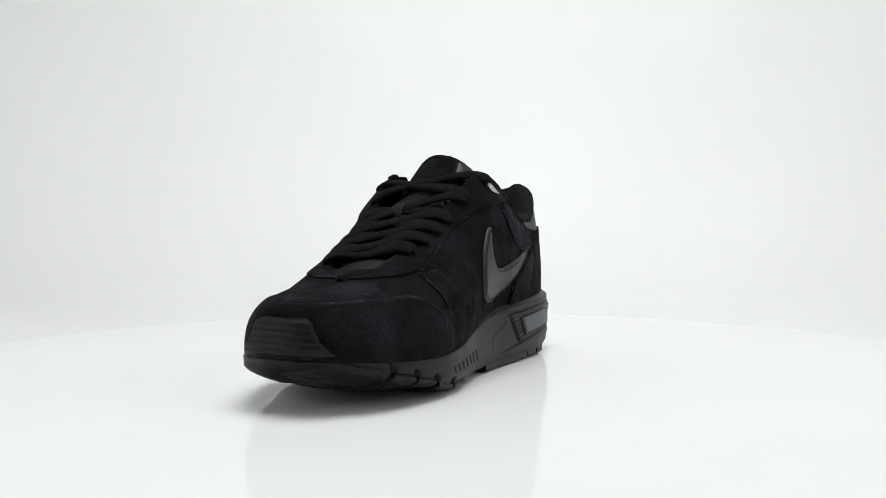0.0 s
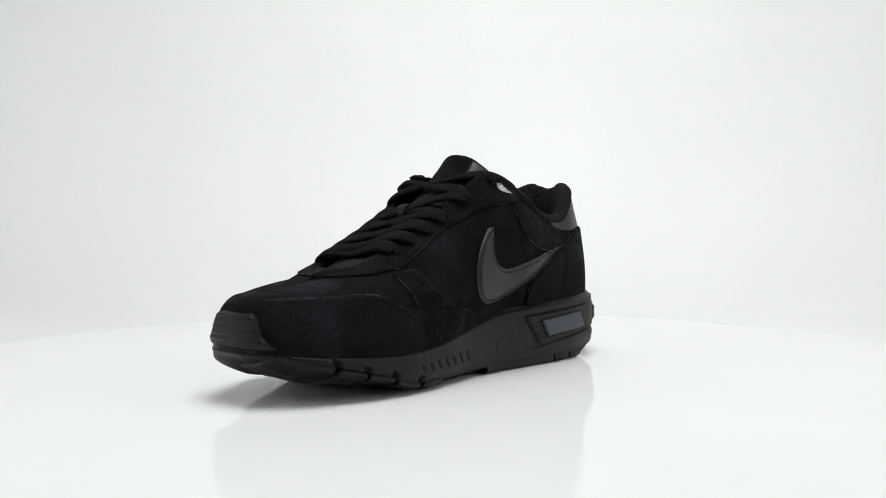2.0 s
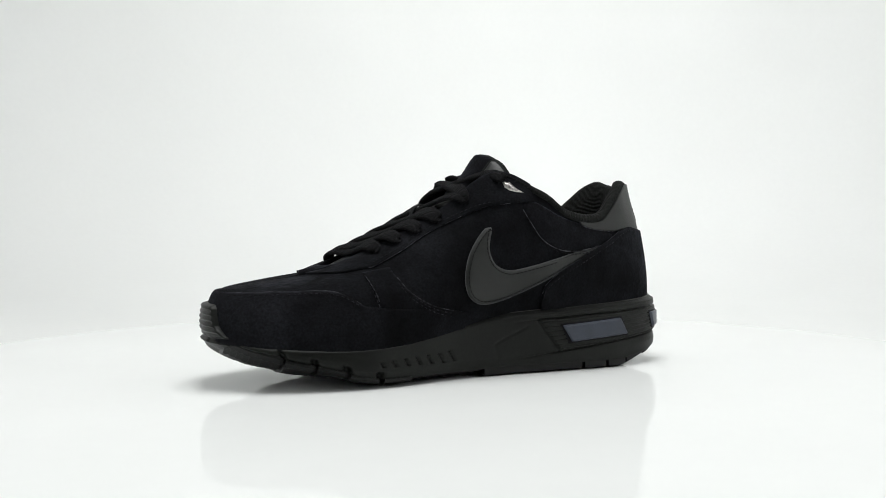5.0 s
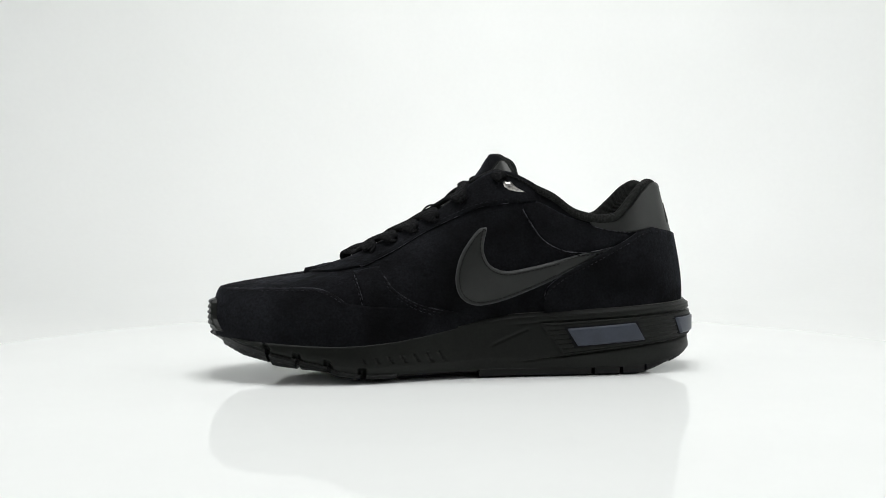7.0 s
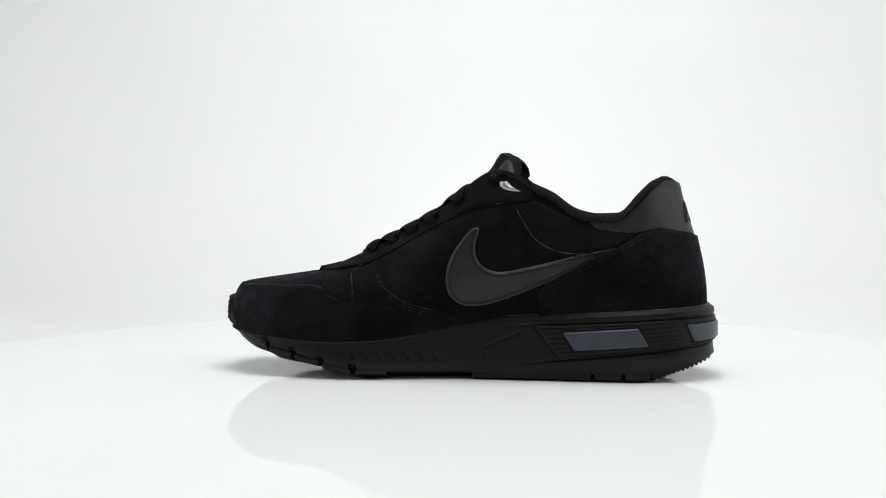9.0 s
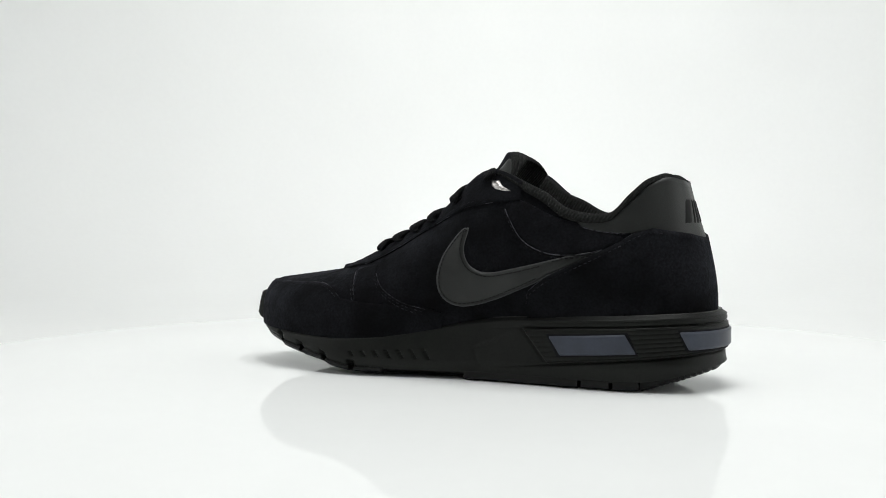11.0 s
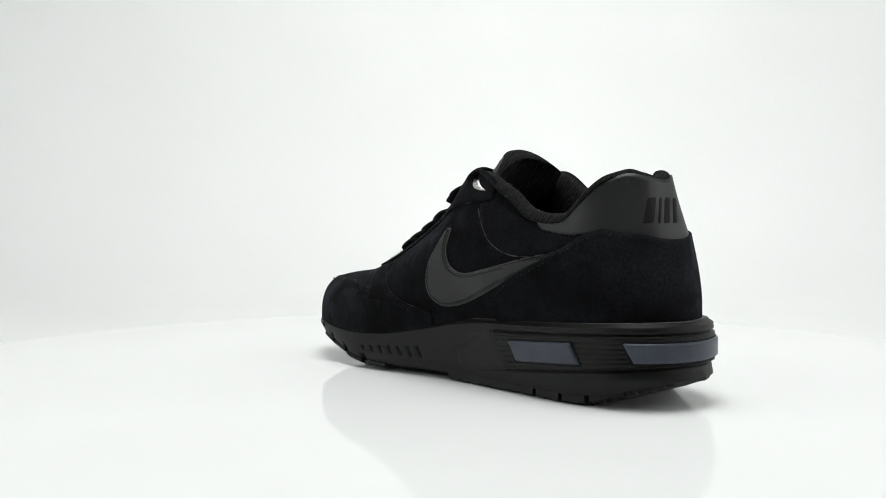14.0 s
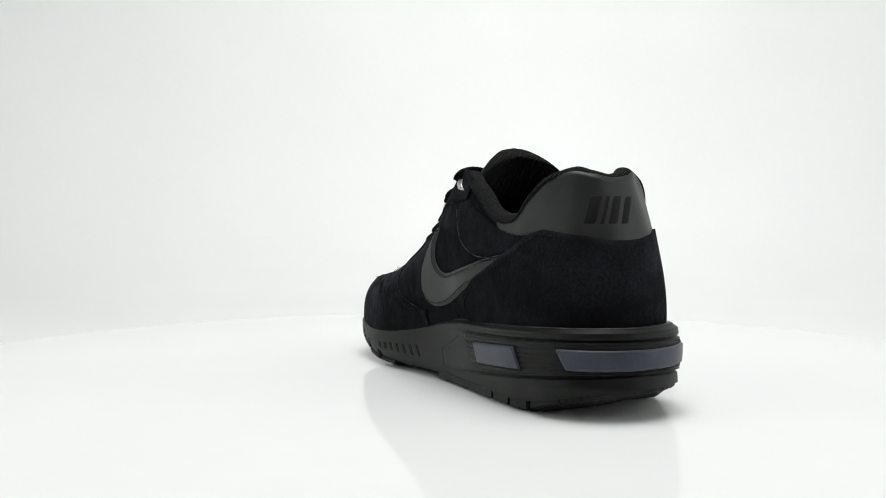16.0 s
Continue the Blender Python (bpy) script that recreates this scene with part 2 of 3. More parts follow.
def upper_normal(k, s):
    a = upper_point(k + .04, s) - upper_point(k - .04, s)
    b = upper_point(k, min(1, s + .02)) - upper_point(k, max(0, s - .02))
    n = a.cross(b)
    if n.length < 1e-12:
        return Vector((0, 0, 1))
    n.normalize()
    o = out_of(k)
    return n if n.dot(Vector((o.x, o.y, 0.6))) > 0 else -n


def shoe(p):
    """From shoe space to the thing's own space, whose origin is the turning axis."""
    return Vector(p) - PIVOT


SLITS = [(.1600 + .0076 * i, .0145 - .0002 * i, .0034 - .0003 * i) for i in range(7)]


def sole_relief(u, z, zb, zt):
    h = (z - zb) / (zt - zb)
    off = -.0014 * (1 - ease(h, 0, .25)) - .0012 * ease(h, .35, 1) * ease(u, .10, .16)
    heel = 1 - ease(u, .085, .125)
    lip = zt - .0062
    if z > lip:
        t = (z - lip) / .0062
        off += heel * (.0006 - .0030 * ease(t, .55, 1)) + (1 - heel) * (-.0026 * ease(t, .45, 1))
    off -= heel * .0013 * math.exp(-((z - lip) / .0006) ** 2)
    off -= heel * .0005 * math.exp(-((z - lip - .0030) / .0004) ** 2)
    lo, hi = .0130 + (.086 - u) * .107, lip - .0004
    edge = .0862 + (z - .0130) * .78
    inside = ease(edge - u, 0, .0010) * ease(z - lo, 0, .0007) * (1 - ease(z - hi, -.0004, .0004))
    t = (z - lo) / (hi - lo)
    rib = max(0.0, math.cos(2 * math.pi * (t * 7 + .5))) ** 5
    off += inside * (.0013 - .0010 * rib)
    ring = math.exp(-((u - edge) / .0006) ** 2) * ease(z - lo, -.0005, 0) * (1 - ease(z - hi, 0, .0005))
    off -= .0008 * ring + .0012 * heel * math.exp(-((z - lo + .0006) / .0005) ** 2)
    off += .0020 * (1 - ease(u, .008, .040)) * (1 - ease(z, .0145, .021))
    for g in (.2610, .2437, .2258, .2063):
        d = u - g - (z - zb) * .10
        if abs(d) < .004 and z < zb + .0050:
            off -= .0034 * math.exp(-(d / .0021) ** 4) * (1 - ease(z - zb, .0028, .0050))
    for a, c, half in SLITS:
        d = u - a - (z - c) * .55
        if abs(d) < .003 and abs(z - c) < half:
            off -= .0015 * math.exp(-(d / .00085) ** 4)
    # a shallow tick on the waist
    d = (z - .0195) - (.131 - u) * .42
    if .108 < u < .131:
        off -= .0004 * math.exp(-(d / .0009) ** 2)
    d = u - .131 - (z - .0195) * .3
    if .010 < z < .0195:
        off -= .0003 * math.exp(-(d / .0009) ** 2)
    return off


def sole_point(k, z, lift=0.0, relief=True):
    m, o = curve_at(SOLE, k, True), out_of(k)
    d = lift + (sole_relief(m.x, z, sole_low(heel_u(m.x, m.y)), sole_top(m.x)) if relief else 0)
    return Vector((m.x + o.x * d, m.y + o.y * d, z))


def band(name, k0, k1, low, high, lift, material, parent, label="", nk=160, ns=14, stop=lambda k: 1.0, flare=0.0):
    """A panel sewn on the upper, where z lies between low(u) and high(u); its edges turn down to the upper."""
    rows = []
    ss = [i / 60 for i in range(61)]
    for i in range(nk + 1):
        k = k0 + (k1 - k0) * i / nk
        ps = [upper_point(k, s) for s in ss]
        a = next((j for j, p in enumerate(ps) if p.z >= low(p.x)), None)
        if a is None:
            continue

        def cross(j, f):
            if j == 0:
                return 0.0
            g0, g1 = ps[j - 1].z - f(ps[j - 1].x), ps[j].z - f(ps[j].x)
            return ss[j - 1] + (ss[j] - ss[j - 1]) * (-g0 / (g1 - g0) if g1 != g0 else 0)

        s0 = cross(a, low)
        b = next((j for j, p in enumerate(ps) if j > a and p.z > high(p.x)), None)
        s1 = stop(k) if b is None else cross(b, high)
        if s1 - s0 < .01:
            continue
        row = []
        for j in range(ns + 1):
            s = s0 + (s1 - s0) * j / ns
            n = upper_normal(k, s)
            row.append(upper_point(k, s) + n * (lift + flare * (j / ns) ** 3))
            if j == 0:
                row.insert(0, upper_point(k, s) - n * .0003)
            if j == ns:
                row.append(upper_point(k, s) - n * .0003)
        rows.append([shoe(p) for p in row])
    v, f = grid(rows)
    return mesh_part(name, v, f, material, parent, label)


def side_hit(tree, u, z):
    hit, n, _, _ = tree.ray_cast(Vector((u, .2, z)), Vector((0, -1, 0)))
    return hit, n


def applique(name, outline, lift, tree, material, parent, label="", step=.0016, sink=(0, .001)):
    """A flat cut-out in (x, z), laid on the inner side of the shoe, with a turned-down rim."""
    from mathutils import geometry
    pts = [Vector((p[0], p[1])) for p in outline]
    n = len(pts)
    lo = Vector((min(p.x for p in pts), min(p.y for p in pts)))
    hi = Vector((max(p.x for p in pts), max(p.y for p in pts)))

    def inside(q):
        c = False
        for i in range(n):
            a, b = pts[i], pts[i - 1]
            if (a.y > q.y) != (b.y > q.y) and q.x < (b.x - a.x) * (q.y - a.y) / (b.y - a.y) + a.x:
                c = not c
        return c

    def gap(q):
        best = 1.0
        for i in range(n):
            a, b = pts[i - 1], pts[i]
            d = b - a
            t = min(1, max(0, (q - a).dot(d) / max(d.length_squared, 1e-12)))
            best = min(best, (q - a - d * t).length)
        return best

    verts = list(pts)
    x = lo.x
    while x < hi.x:
        z = lo.y
        while z < hi.y:
            q = Vector((x, z))
            if inside(q) and gap(q) > step * .5:
                verts.append(q)
            z += step
        x += step
    out = geometry.delaunay_2d_cdt(verts, [(i, (i + 1) % n) for i in range(n)], [], 1, 1e-7)
    pv, pf = out[0], out[2]
    made, base = [], []
    for q in pv:
        hit, nn = side_hit(tree, q.x, q.y)
        if hit is None:
            hit, nn = Vector((q.x, .04, q.y)), Vector((0, 1, 0))
        if nn.y < 0:
            nn = -nn
        g = gap(q)
        made.append(shoe(hit + nn * lift * (.55 + .45 * ease(g, 0, .0012)) * (.3 + .7 * ease(q.x, *sink))))
        base.append(shoe(hit - nn * .0004))
    faces = [tuple(f) for f in pf]
    count = {}
    for f in faces:
        for i in range(len(f)):
            e = (f[i], f[(i + 1) % len(f)])
            count[tuple(sorted(e))] = count.get(tuple(sorted(e)), []) + [e]
    m = len(made)
    for es in count.values():
        if len(es) == 1:
            a, b = es[0]
            faces.append((b, a, a + m, b + m))
    return mesh_part(name, made + base, faces, material, parent, label)


def stitches(name, points, normals, parent, length=.0018, gap=.0012, thick=.00030, material=None):
    """A row of stitches along a line on the upper, joined into one part."""
    verts, faces = [], []
    acc = 0.0
    pts = points
    dist = [0.0]
    for a, b in zip(pts, pts[1:]):
        dist.append(dist[-1] + (b - a).length)

    def at(d):
        j = min(len(pts) - 2, max(0, int(np.searchsorted(dist, d)) - 1))
        t = (d - dist[j]) / max(1e-9, dist[j + 1] - dist[j])
        return pts[j].lerp(pts[j + 1], t), normals[j]

    while acc + length < dist[-1]:
        (a, na), (b, nb) = at(acc), at(acc + length)
        t = (b - a).normalized()
        w = na.cross(t).normalized() * thick
        o = len(verts)
        mid = (a + b) / 2 + na * thick * 1.3
        for q in (a, mid, b):
            verts += [shoe(q + w), shoe(q + na * thick), shoe(q - w)]
        for r in (0, 3):
            faces += [(o + r, o + r + 1, o + r + 4, o + r + 3), (o + r + 1, o + r + 2, o + r + 5, o + r + 4)]
        acc += length + gap
    ob = mesh_part(name, verts, faces, material or THREAD, parent)
    return tagged(ob, kind="stuff")


def sweep(path, width, thick, normal_of, n=10, ends=1.0):
    """A flat lace along a path; normal_of(i) is the way its broad face looks."""
    rows = []
    for i, p in enumerate(path):
        t = (path[min(i + 1, len(path) - 1)] - path[max(i - 1, 0)]).normalized()
        nn = normal_of(i)
        nn = (nn - t * nn.dot(t)).normalized()
        side = t.cross(nn)
        slim = ends + (1 - ends) * ease(min(i, len(path) - 1 - i) / len(path), .03, .20)
        row = []
        for j in range(n):
            a = 2 * math.pi * j / n
            c, s = math.cos(a), math.sin(a)
            row.append(shoe(p + side * (width * slim / 2 * math.copysign(abs(c) ** .8, c)) + nn * (thick * slim / 2 * math.copysign(abs(s) ** .8, s))))
        rows.append(row)
    v, f = grid(rows, closed_v=True)
    f.append(tuple(range(n)))
    f.append(tuple(len(v) - n + j for j in range(n)))
    return v, f


TONGUE = [(.2480, .0545), (.2270, .0620), (.2050, .0708), (.1800, .0845), (.1570, .0975), (.1400, .1090), (.1285, .1225), (.1220, .1345)]


def tongue_point(a, b, t):
    """a along the tongue, b across it (-1 to 1), t through it."""
    a *= 1 - (.150 if b > 0 else .100) * min(1, abs(b)) ** 2
    x = a * (len(TONGUE) - 1)
    p = curve_at([(q[0], q[1], 0) for q in TONGUE], x)
    q = curve_at([(q[0], q[1], 0) for q in TONGUE], x + .05) - curve_at([(q[0], q[1], 0) for q in TONGUE], x - .05)
    n = Vector((q.y, -q.x)).normalized()
    if n.y < 0:
        n = -n
    half = lerp(a, [(0, .013), (.2, .017), (.6, .022), (.85, .0258), (1, .0228)])
    mid = lerp(p.x, [(.12, .0035), (.16, .002), (.25, .008)])
    drop = lerp(a, [(0, .002), (.5, .0025), (.75, .0045), (1, .0062)]) * b * b
    wrap = (.0185 if b > 0 else .0125) * a ** 3 * b * b
    u, z = p.x + n.x * t, p.y + n.y * t
    return Vector((u - n.x * drop - wrap, mid + b * half, z - n.y * drop - .002 * a ** 3 * b * b))


def build_shoe():
    from mathutils.bvhtree import BVHTree
    top = new("sneaker")
    tagged(top, "black suede low-top sneaker with grey leather trim on a white turntable", "shoe")

    # --- midsole
    nk, nz = 900, 84
    rows = []
    for i in range(nk):
        k = NK * i / nk
        m = curve_at(SOLE, k, True)
        zb, zt = sole_low(heel_u(m.x, m.y)), sole_top(m.x)
        row = [sole_point(k, zb, -.012, False)]
        row += [sole_point(k, zb + (zt - zb) * j / nz) for j in range(nz + 1)]
        row.append(sole_point(k, zt + .0001, -.0095, False))
        rows.append([shoe(p) for p in row])
    v, f = grid(rows, closed_u=True)
    mid = mesh_part("midsole", v, f, RUBBER, top, "matte black foam midsole with ribbed heel panel")
    # the underside
    rows = []
    for i in range(90):
        u = .004 + .292 * i / 89
        a, b = edge_y(u, True) - .004, edge_y(u, False) + .004
        rows.append([shoe((u, b + (a - b) * j / 8, sole_low(heel_u(u, b + (a - b) * j / 8)) + .0006)) for j in range(9)])
    v, f = grid(rows)
    mesh_part("sole_underside", v, f, TREAD, mid)

    # --- tread
    def lug(name, u0, u1, inset=.0010, arch=0.0, proud=0.0, n=5, wrap=.0012, slant=0.0, worn=0.0):
        bm = bmesh.new()
        ring = []
        for i in range(n):
            u = u0 + (u1 - u0) * i / (n - 1)
            a, b = edge_y(u, True) - inset, edge_y(u, False) + inset
            def low(y):
                return tread_low(heel_u(u, y)) + arch - proud

            def high(y):
                return sole_low(heel_u(u, y)) + wrap

            x = u + slant * (high(a) - low(a))
            pts = [(u, a, low(a) + .0010 + worn), (x, a - .0001, high(a) - .0007), (x, a - .0007, high(a)), (x, b + .0007, high(b)),
                   (x, b + .0001, high(b) - .0007), (u, b, low(b) + .0010 + worn)]
            for w in (-.94, -.65, -.3, 0, .3, .65, .94):
                y = (a + b) / 2 + w * (a - b) / 2
                pts.append((u, y, max(.0002, low(y) - tread_belly(u, w) + worn * max(0, (abs(w) - .6) / .4) ** 2)))
            ring.append([bm.verts.new(shoe(p)) for p in pts])
        m = len(ring[0])
        for r, q in zip(ring, ring[1:]):
            for j in range(m):
                bm.faces.new((r[j], q[j], q[(j + 1) % m], r[(j + 1) % m]))
        bm.faces.new(ring[0]), bm.faces.new(ring[-1][::-1])
        bmesh.ops.recalc_face_normals(bm, faces=bm.faces)
        me = bpy.data.meshes.new(name)
        bm.to_mesh(me), bm.free()
        me.materials.append(TREAD)
        ob = new(name, me)
        ob.parent = top

    lug("toe_tread", .2618, .2872, .0014, n=12, worn=.0020)
    lug("heel_tread", .0022, .0336, .0020, n=8)
    for u0, u1 in ((.2448, .2594), (.2273, .2423), (.2082, .2243), (.1874, .2047)):
        lug("tread_lug", u0, u1, .0003, wrap=.0005, slant=-.10, worn=.0022)
    for u0, u1 in ((.0692, .1375), (.0514, .0670), (.0356, .0492)):
        lug("tread_lug", u0, u1)
    rows = []
    for i in range(70):
        u = .012 + .274 * i / 69
        a, b = edge_y(u, True) - .0075, edge_y(u, False) + .0075
        rows.append([shoe((u, b + (a - b) * j / 8, max(.0010, tread_low(heel_u(u, b + (a - b) * j / 8)) + .0014 - tread_belly(u, -1 + j / 4)))) for j in range(9)])
        rows[-1] = [q + Vector((0, 0, sole_low(u) + .001 - q.z)) for q in (rows[-1][0],)] + rows[-1] + \
                   [q + Vector((0, 0, sole_low(u) + .001 - q.z)) for q in (rows[-1][-1],)]
    v, f = grid(rows)
    mesh_part("tread_core", v, f, TREAD, mid)
    lug("arch_plate", .1385, .1860, .0045, .0024)
    for i in range(9):
        lug("tread_rib", .2632 + i * .0030, .2650 + i * .0030, .0018, 0, .0004, worn=.0020)
    for i in range(14):
        lug("tread_rib", .0001 + i * .0026, .0016 + i * .0026, .0012 if i < 7 else .0036, 0, .0009)

    # --- upper
    nk, ns = 420, 40
    rows = [[upper_point(NK * i / nk, j / ns) for j in range(ns + 1)] for i in range(nk)]
    v, f = grid(rows, closed_u=True)
    tree = BVHTree.FromPolygons(v, f)
    up = mesh_part("upper", [shoe(p) for p in v], f, SUEDE, top, "black suede upper")
    mod = up.modifiers.new("thick", "SOLIDIFY")
    mod.thickness, mod.offset = .0016, -1

    # panels sewn on
    never, always = (lambda u: 9.0), (lambda u: -9.0)
    guard = lambda u: lerp(u, [(.150, .0395), (.158, .0413), (.174, .0430), (.200, .0440), (.2152, .0458), (.2225, .0506), (.2290, .0532),
                               (.2360, .0540), (.2600, .0537), (.2860, .0531), (.300, .054)]) if u > .150 else -9.0
    band("toe_guard", -8.0, 7.35, always, guard, .0011, SUEDE, top, "black suede toe overlay", 300)
    stay = lambda u: lerp(u, [(.1047, .1046), (.12, .1039), (.1371, .1012), (.1539, .0939), (.1706, .0856), (.1872, .0756), (.2038, .0672),
                              (.2206, .0637), (.2399, .0620), (.2425, .0625), (.2440, .0900)]) if u > .1035 else 9.0
    band("eyestay", 3.6, 8.9, stay, never, .0012, SUEDE, top, "black suede eyelet panel", 200)
    band("eyestay", 24.4, 19.1, stay, never, .0012, SUEDE, top, "black suede eyelet panel", 200)
    counter = lambda u: lerp(u, [(.002, .0815), (.008, .0828), (.0147, .0860), (.0312, .0892), (.0400, .0862), (.0485, .0808), (.0691, .0705), (.0862, .0622),
                                 (.0965, .0545), (.0985, .0500), (.0990, .0440), (.0992, .0300)])
    band("heel_counter", key_of(.101), key_outer(.101), always, counter, .0014, SUEDE, top, "black suede heel counter", 260, flare=.0012)
    heel_low = lambda u: lerp(u, [(.002, .0800), (.008, .0812), (.0147, .0842), (.0312, .0874), (.0450, .0866), (.0560, .0876), (.0640, .0890), (.0685, .0908), (.0706, .0935), (.0712, .0980),
                                  (.0716, .2)])
    tab = band("heel_tab", key_of(.080), key_outer(.080), heel_low, never, .0012, LEATHER, top, "smooth dark grey leather heel tab", 220,
               stop=lambda k: lerp(curve_at(SOLE, k, True).x, [(.0, .992), (.02, .985), (.04, .945), (.07, .93)]))

    # the suede that closes the throat below the lowest lace
    ki, ko = np.linspace(3.9, 6.0, 120), np.linspace(24.3, 22.3, 120)
    xi, xo = [topline(k).x for k in ki], [topline(k).x for k in ko]
    rows = []
    for i in range(19):
        row = []
        for j in range(25):
            w = -1 + j / 12
            u = .2430 + (.2305 - .0085 * w * w - .2430) * i / 18
            ka, kb = float(np.interp(-u, [-x for x in xi], ki)), float(np.interp(-u, [-x for x in xo], ko))
            a, b = topline(ka) + Vector((0, .0034, -.0002)), topline(kb) + Vector((0, -.0034, -.0002))
            edge = i in (0, 18) or j in (0, 24)
            q = b.lerp(a, (w + 1) / 2) + Vector((0, 0, .0012 + .0021 * (1 - w * w) - (.0016 if edge else 0)))
            row.append(shoe(q))
        rows.append(row)
    v, f = grid(rows)
    mesh_part("throat_panel", v, f, SUEDE, top, "black suede closing the throat")

    # the vamp strip that runs down to the sole
    strip = [(.2120, .0640), (.2090, .0560), (.2065, .0475), (.2040, .0430), (.1700, .0405), (.1577, .0413), (.1743, .0451), (.1874, .0528),
             (.1940, .0610), (.1965, .0670)]
    strip = [p for p in smooth_path([(a, b, 0) for a, b in strip], 60)]
    applique("vamp_strip", strip, .0005, tree, SUEDE, top, "black suede strip")

    # collar panel
    cp = [(.1118, .1030), (.1084, .0939), (.0999, .0821), (.0862, .0753), (.0691, .0746), (.0520, .0786), (.0450, .0840), (.0560, .0885),
          (.0660, .0905), (.0850, .0965), (.1000, .1040), (.1070, .1050)]
    applique("collar_panel", smooth_path([(a, b, 0) for a, b in cp + cp[:1]], 90)[:-1], .0009, tree, SUEDE, top, "black suede collar panel")

    # the curved mark on the side
    mark = [(.1349, .0889), (.1382, .0878), (.1442, .0806), (.1492, .0723), (.1519, .0624), (.1515, .0541), (.1482, .0480), (.1409, .0443),
            (.1308, .0449), (.1174, .0488), (.0972, .0571), (.0836, .0637), (.0701, .0697), (.0530, .0767), (.0582, .0764), (.0735, .0738),
            (.0871, .0705), (.1039, .0665), (.1191, .0636), (.1275, .0646), (.1335, .0689), (.1362, .0773), (.1340, .0880)]
    line = smooth_path([(a, b, 0) for a, b in mark + mark[:1]], 150)[:-1]
    side = applique("side_stripe", line, .0018, tree, LEATHER, top, "smooth dark grey leather curved stripe", sink=(.072, .100))
    # its stitching, set in from the edge
    n = len(line)
    ins = []
    for i in range(n):
        t = (line[(i + 1) % n] - line[i - 1])
        w = Vector((-t.y, t.x)).normalized()
        ins.append((line[i], w))
    area = sum(line[i - 1].x * line[i].y - line[i].x * line[i - 1].y for i in range(n))
    sg = 1 if area > 0 else -1
    pts, nor = [], []
    for p, w in ins:
        q = p + w.to_3d() * .0017 * sg if p.x > .090 else None
        if q is None:
            continue
        hit, nn = side_hit(tree, q.x, q.y)
        nn = nn if nn.y > 0 else -nn
        pts.append(hit + nn * .00185), nor.append(nn)
    jump = max(range(len(pts) - 1), key=lambda i: (pts[i + 1] - pts[i]).length)
    pts, nor = pts[jump + 1:] + pts[:jump + 1], nor[jump + 1:] + nor[:jump + 1]
    stitches("stitching", pts, nor, side, .0022, .0005, .00030, PRINT)

    def raw_edge(name, pts, nor, r, material, parent):
        v, f = sweep(pts, r * 2.2, r * 1.6, lambda i: nor[i], 6)
        mesh_part(name, v, f, material, parent)

    pts, nor = [], []
    for p in line + line[:1]:
        hit, nn = side_hit(tree, p.x, p.y)
        nn = nn if nn.y > 0 else -nn
        pts.append(hit + nn * .0007), nor.append(nn)
    raw_edge("cut_edge", pts, nor, .00042, LEATHER_EDGE, side)

    pts, nor = [], []
    for i in range(220):
        k = .9 + (K_BACK + 2.2 - .9) * i / 219
        m = curve_at(SOLE, k, True)
        o = out_of(k).to_3d()
        pts.append(sole_point(k, sole_top(m.x) - .0003) - o * .0002), nor.append((o + Vector((0, 0, 1))).normalized())
    raw_edge("glue_line", pts, nor, .00034, GLUE, mid)

    # stitch rows on the panels
    def row_of(keys, off, lift=.0014):
        pts, nor = [], []
        for p in smooth_path([(a, b, 0) for a, b in keys], 80):
            hit, nn = side_hit(tree, p.x, p.y + off)
            if hit is None or hit.y < .010:
                continue
            nn = nn if nn.y > 0 else -nn
            if nn.y > .30:
                pts.append(hit + nn * lift), nor.append(nn)
        return pts, nor

    for keys, offs in (([(.2857, .0531), (.2599, .0537), (.2360, .0540), (.2260, .0520), (.2170, .0470)], (-.0018,)),
                       ([(.2080, .0662), (.2038, .0672), (.1872, .0756), (.1706, .0856), (.1539, .0939), (.1371, .1012), (.12, .1039)], (.0018,)),
                       ([(.0240, .0880), (.0312, .0892), (.0400, .0862), (.0485, .0808), (.0691, .0705), (.0862, .0622), (.0965, .0545), (.0985, .0490)], (-.0026,)),
                       ([(.1940, .0610), (.1874, .0528), (.1743, .0451), (.1600, .0413)], (-.0016, -.0034)),
                       ([(.2115, .0620), (.2090, .0560), (.2065, .0480)], (-.0002, -.0040)),
                       ([(.1118, .1000), (.1084, .0939), (.0999, .0821), (.0862, .0753), (.0691, .0746), (.0560, .0775)], (-.0016,)),
                       ([(.0400, .0880), (.0450, .0864), (.0560, .0874), (.0640, .0888), (.0685, .0906), (.0708, .0940)], ())):
        pts, nor = row_of(keys, 0, .0009)
        if len(pts) > 4:
            raw_edge("cut_edge", pts, nor, .00030, SUEDE_EDGE, up)
        for off in offs:
            pts, nor = row_of(keys, off, .0023 if keys[0][0] < .03 else .0014)
            if len(pts) > 4:
                stitches("stitching", pts, nor, up)

    # --- collar lining
    rows = []
    k0, k1 = 8.15, 19.85
    for i in range(241):
        k = k0 + (k1 - k0) * i / 240
        c = topline(k)
        o = out_of(k).to_3d()
        e = min(1, (i + 4) / 26, (244 - i) / 26)
        row = []
        for a in range(9):
            t = math.pi * a / 8
            row.append(c + o * (lerp(c.x, [(.024, .0002), (.034, .0014)]) + .0042 * (math.cos(t) - 1)) + Vector((0, 0, .0026 * math.sin(t) * e - .001)))
        wrap = lerp(c.x, [(.02, .985), (.03, .975), (.045, .93), (.07, .92), (.11, .94), (.13, .97)])
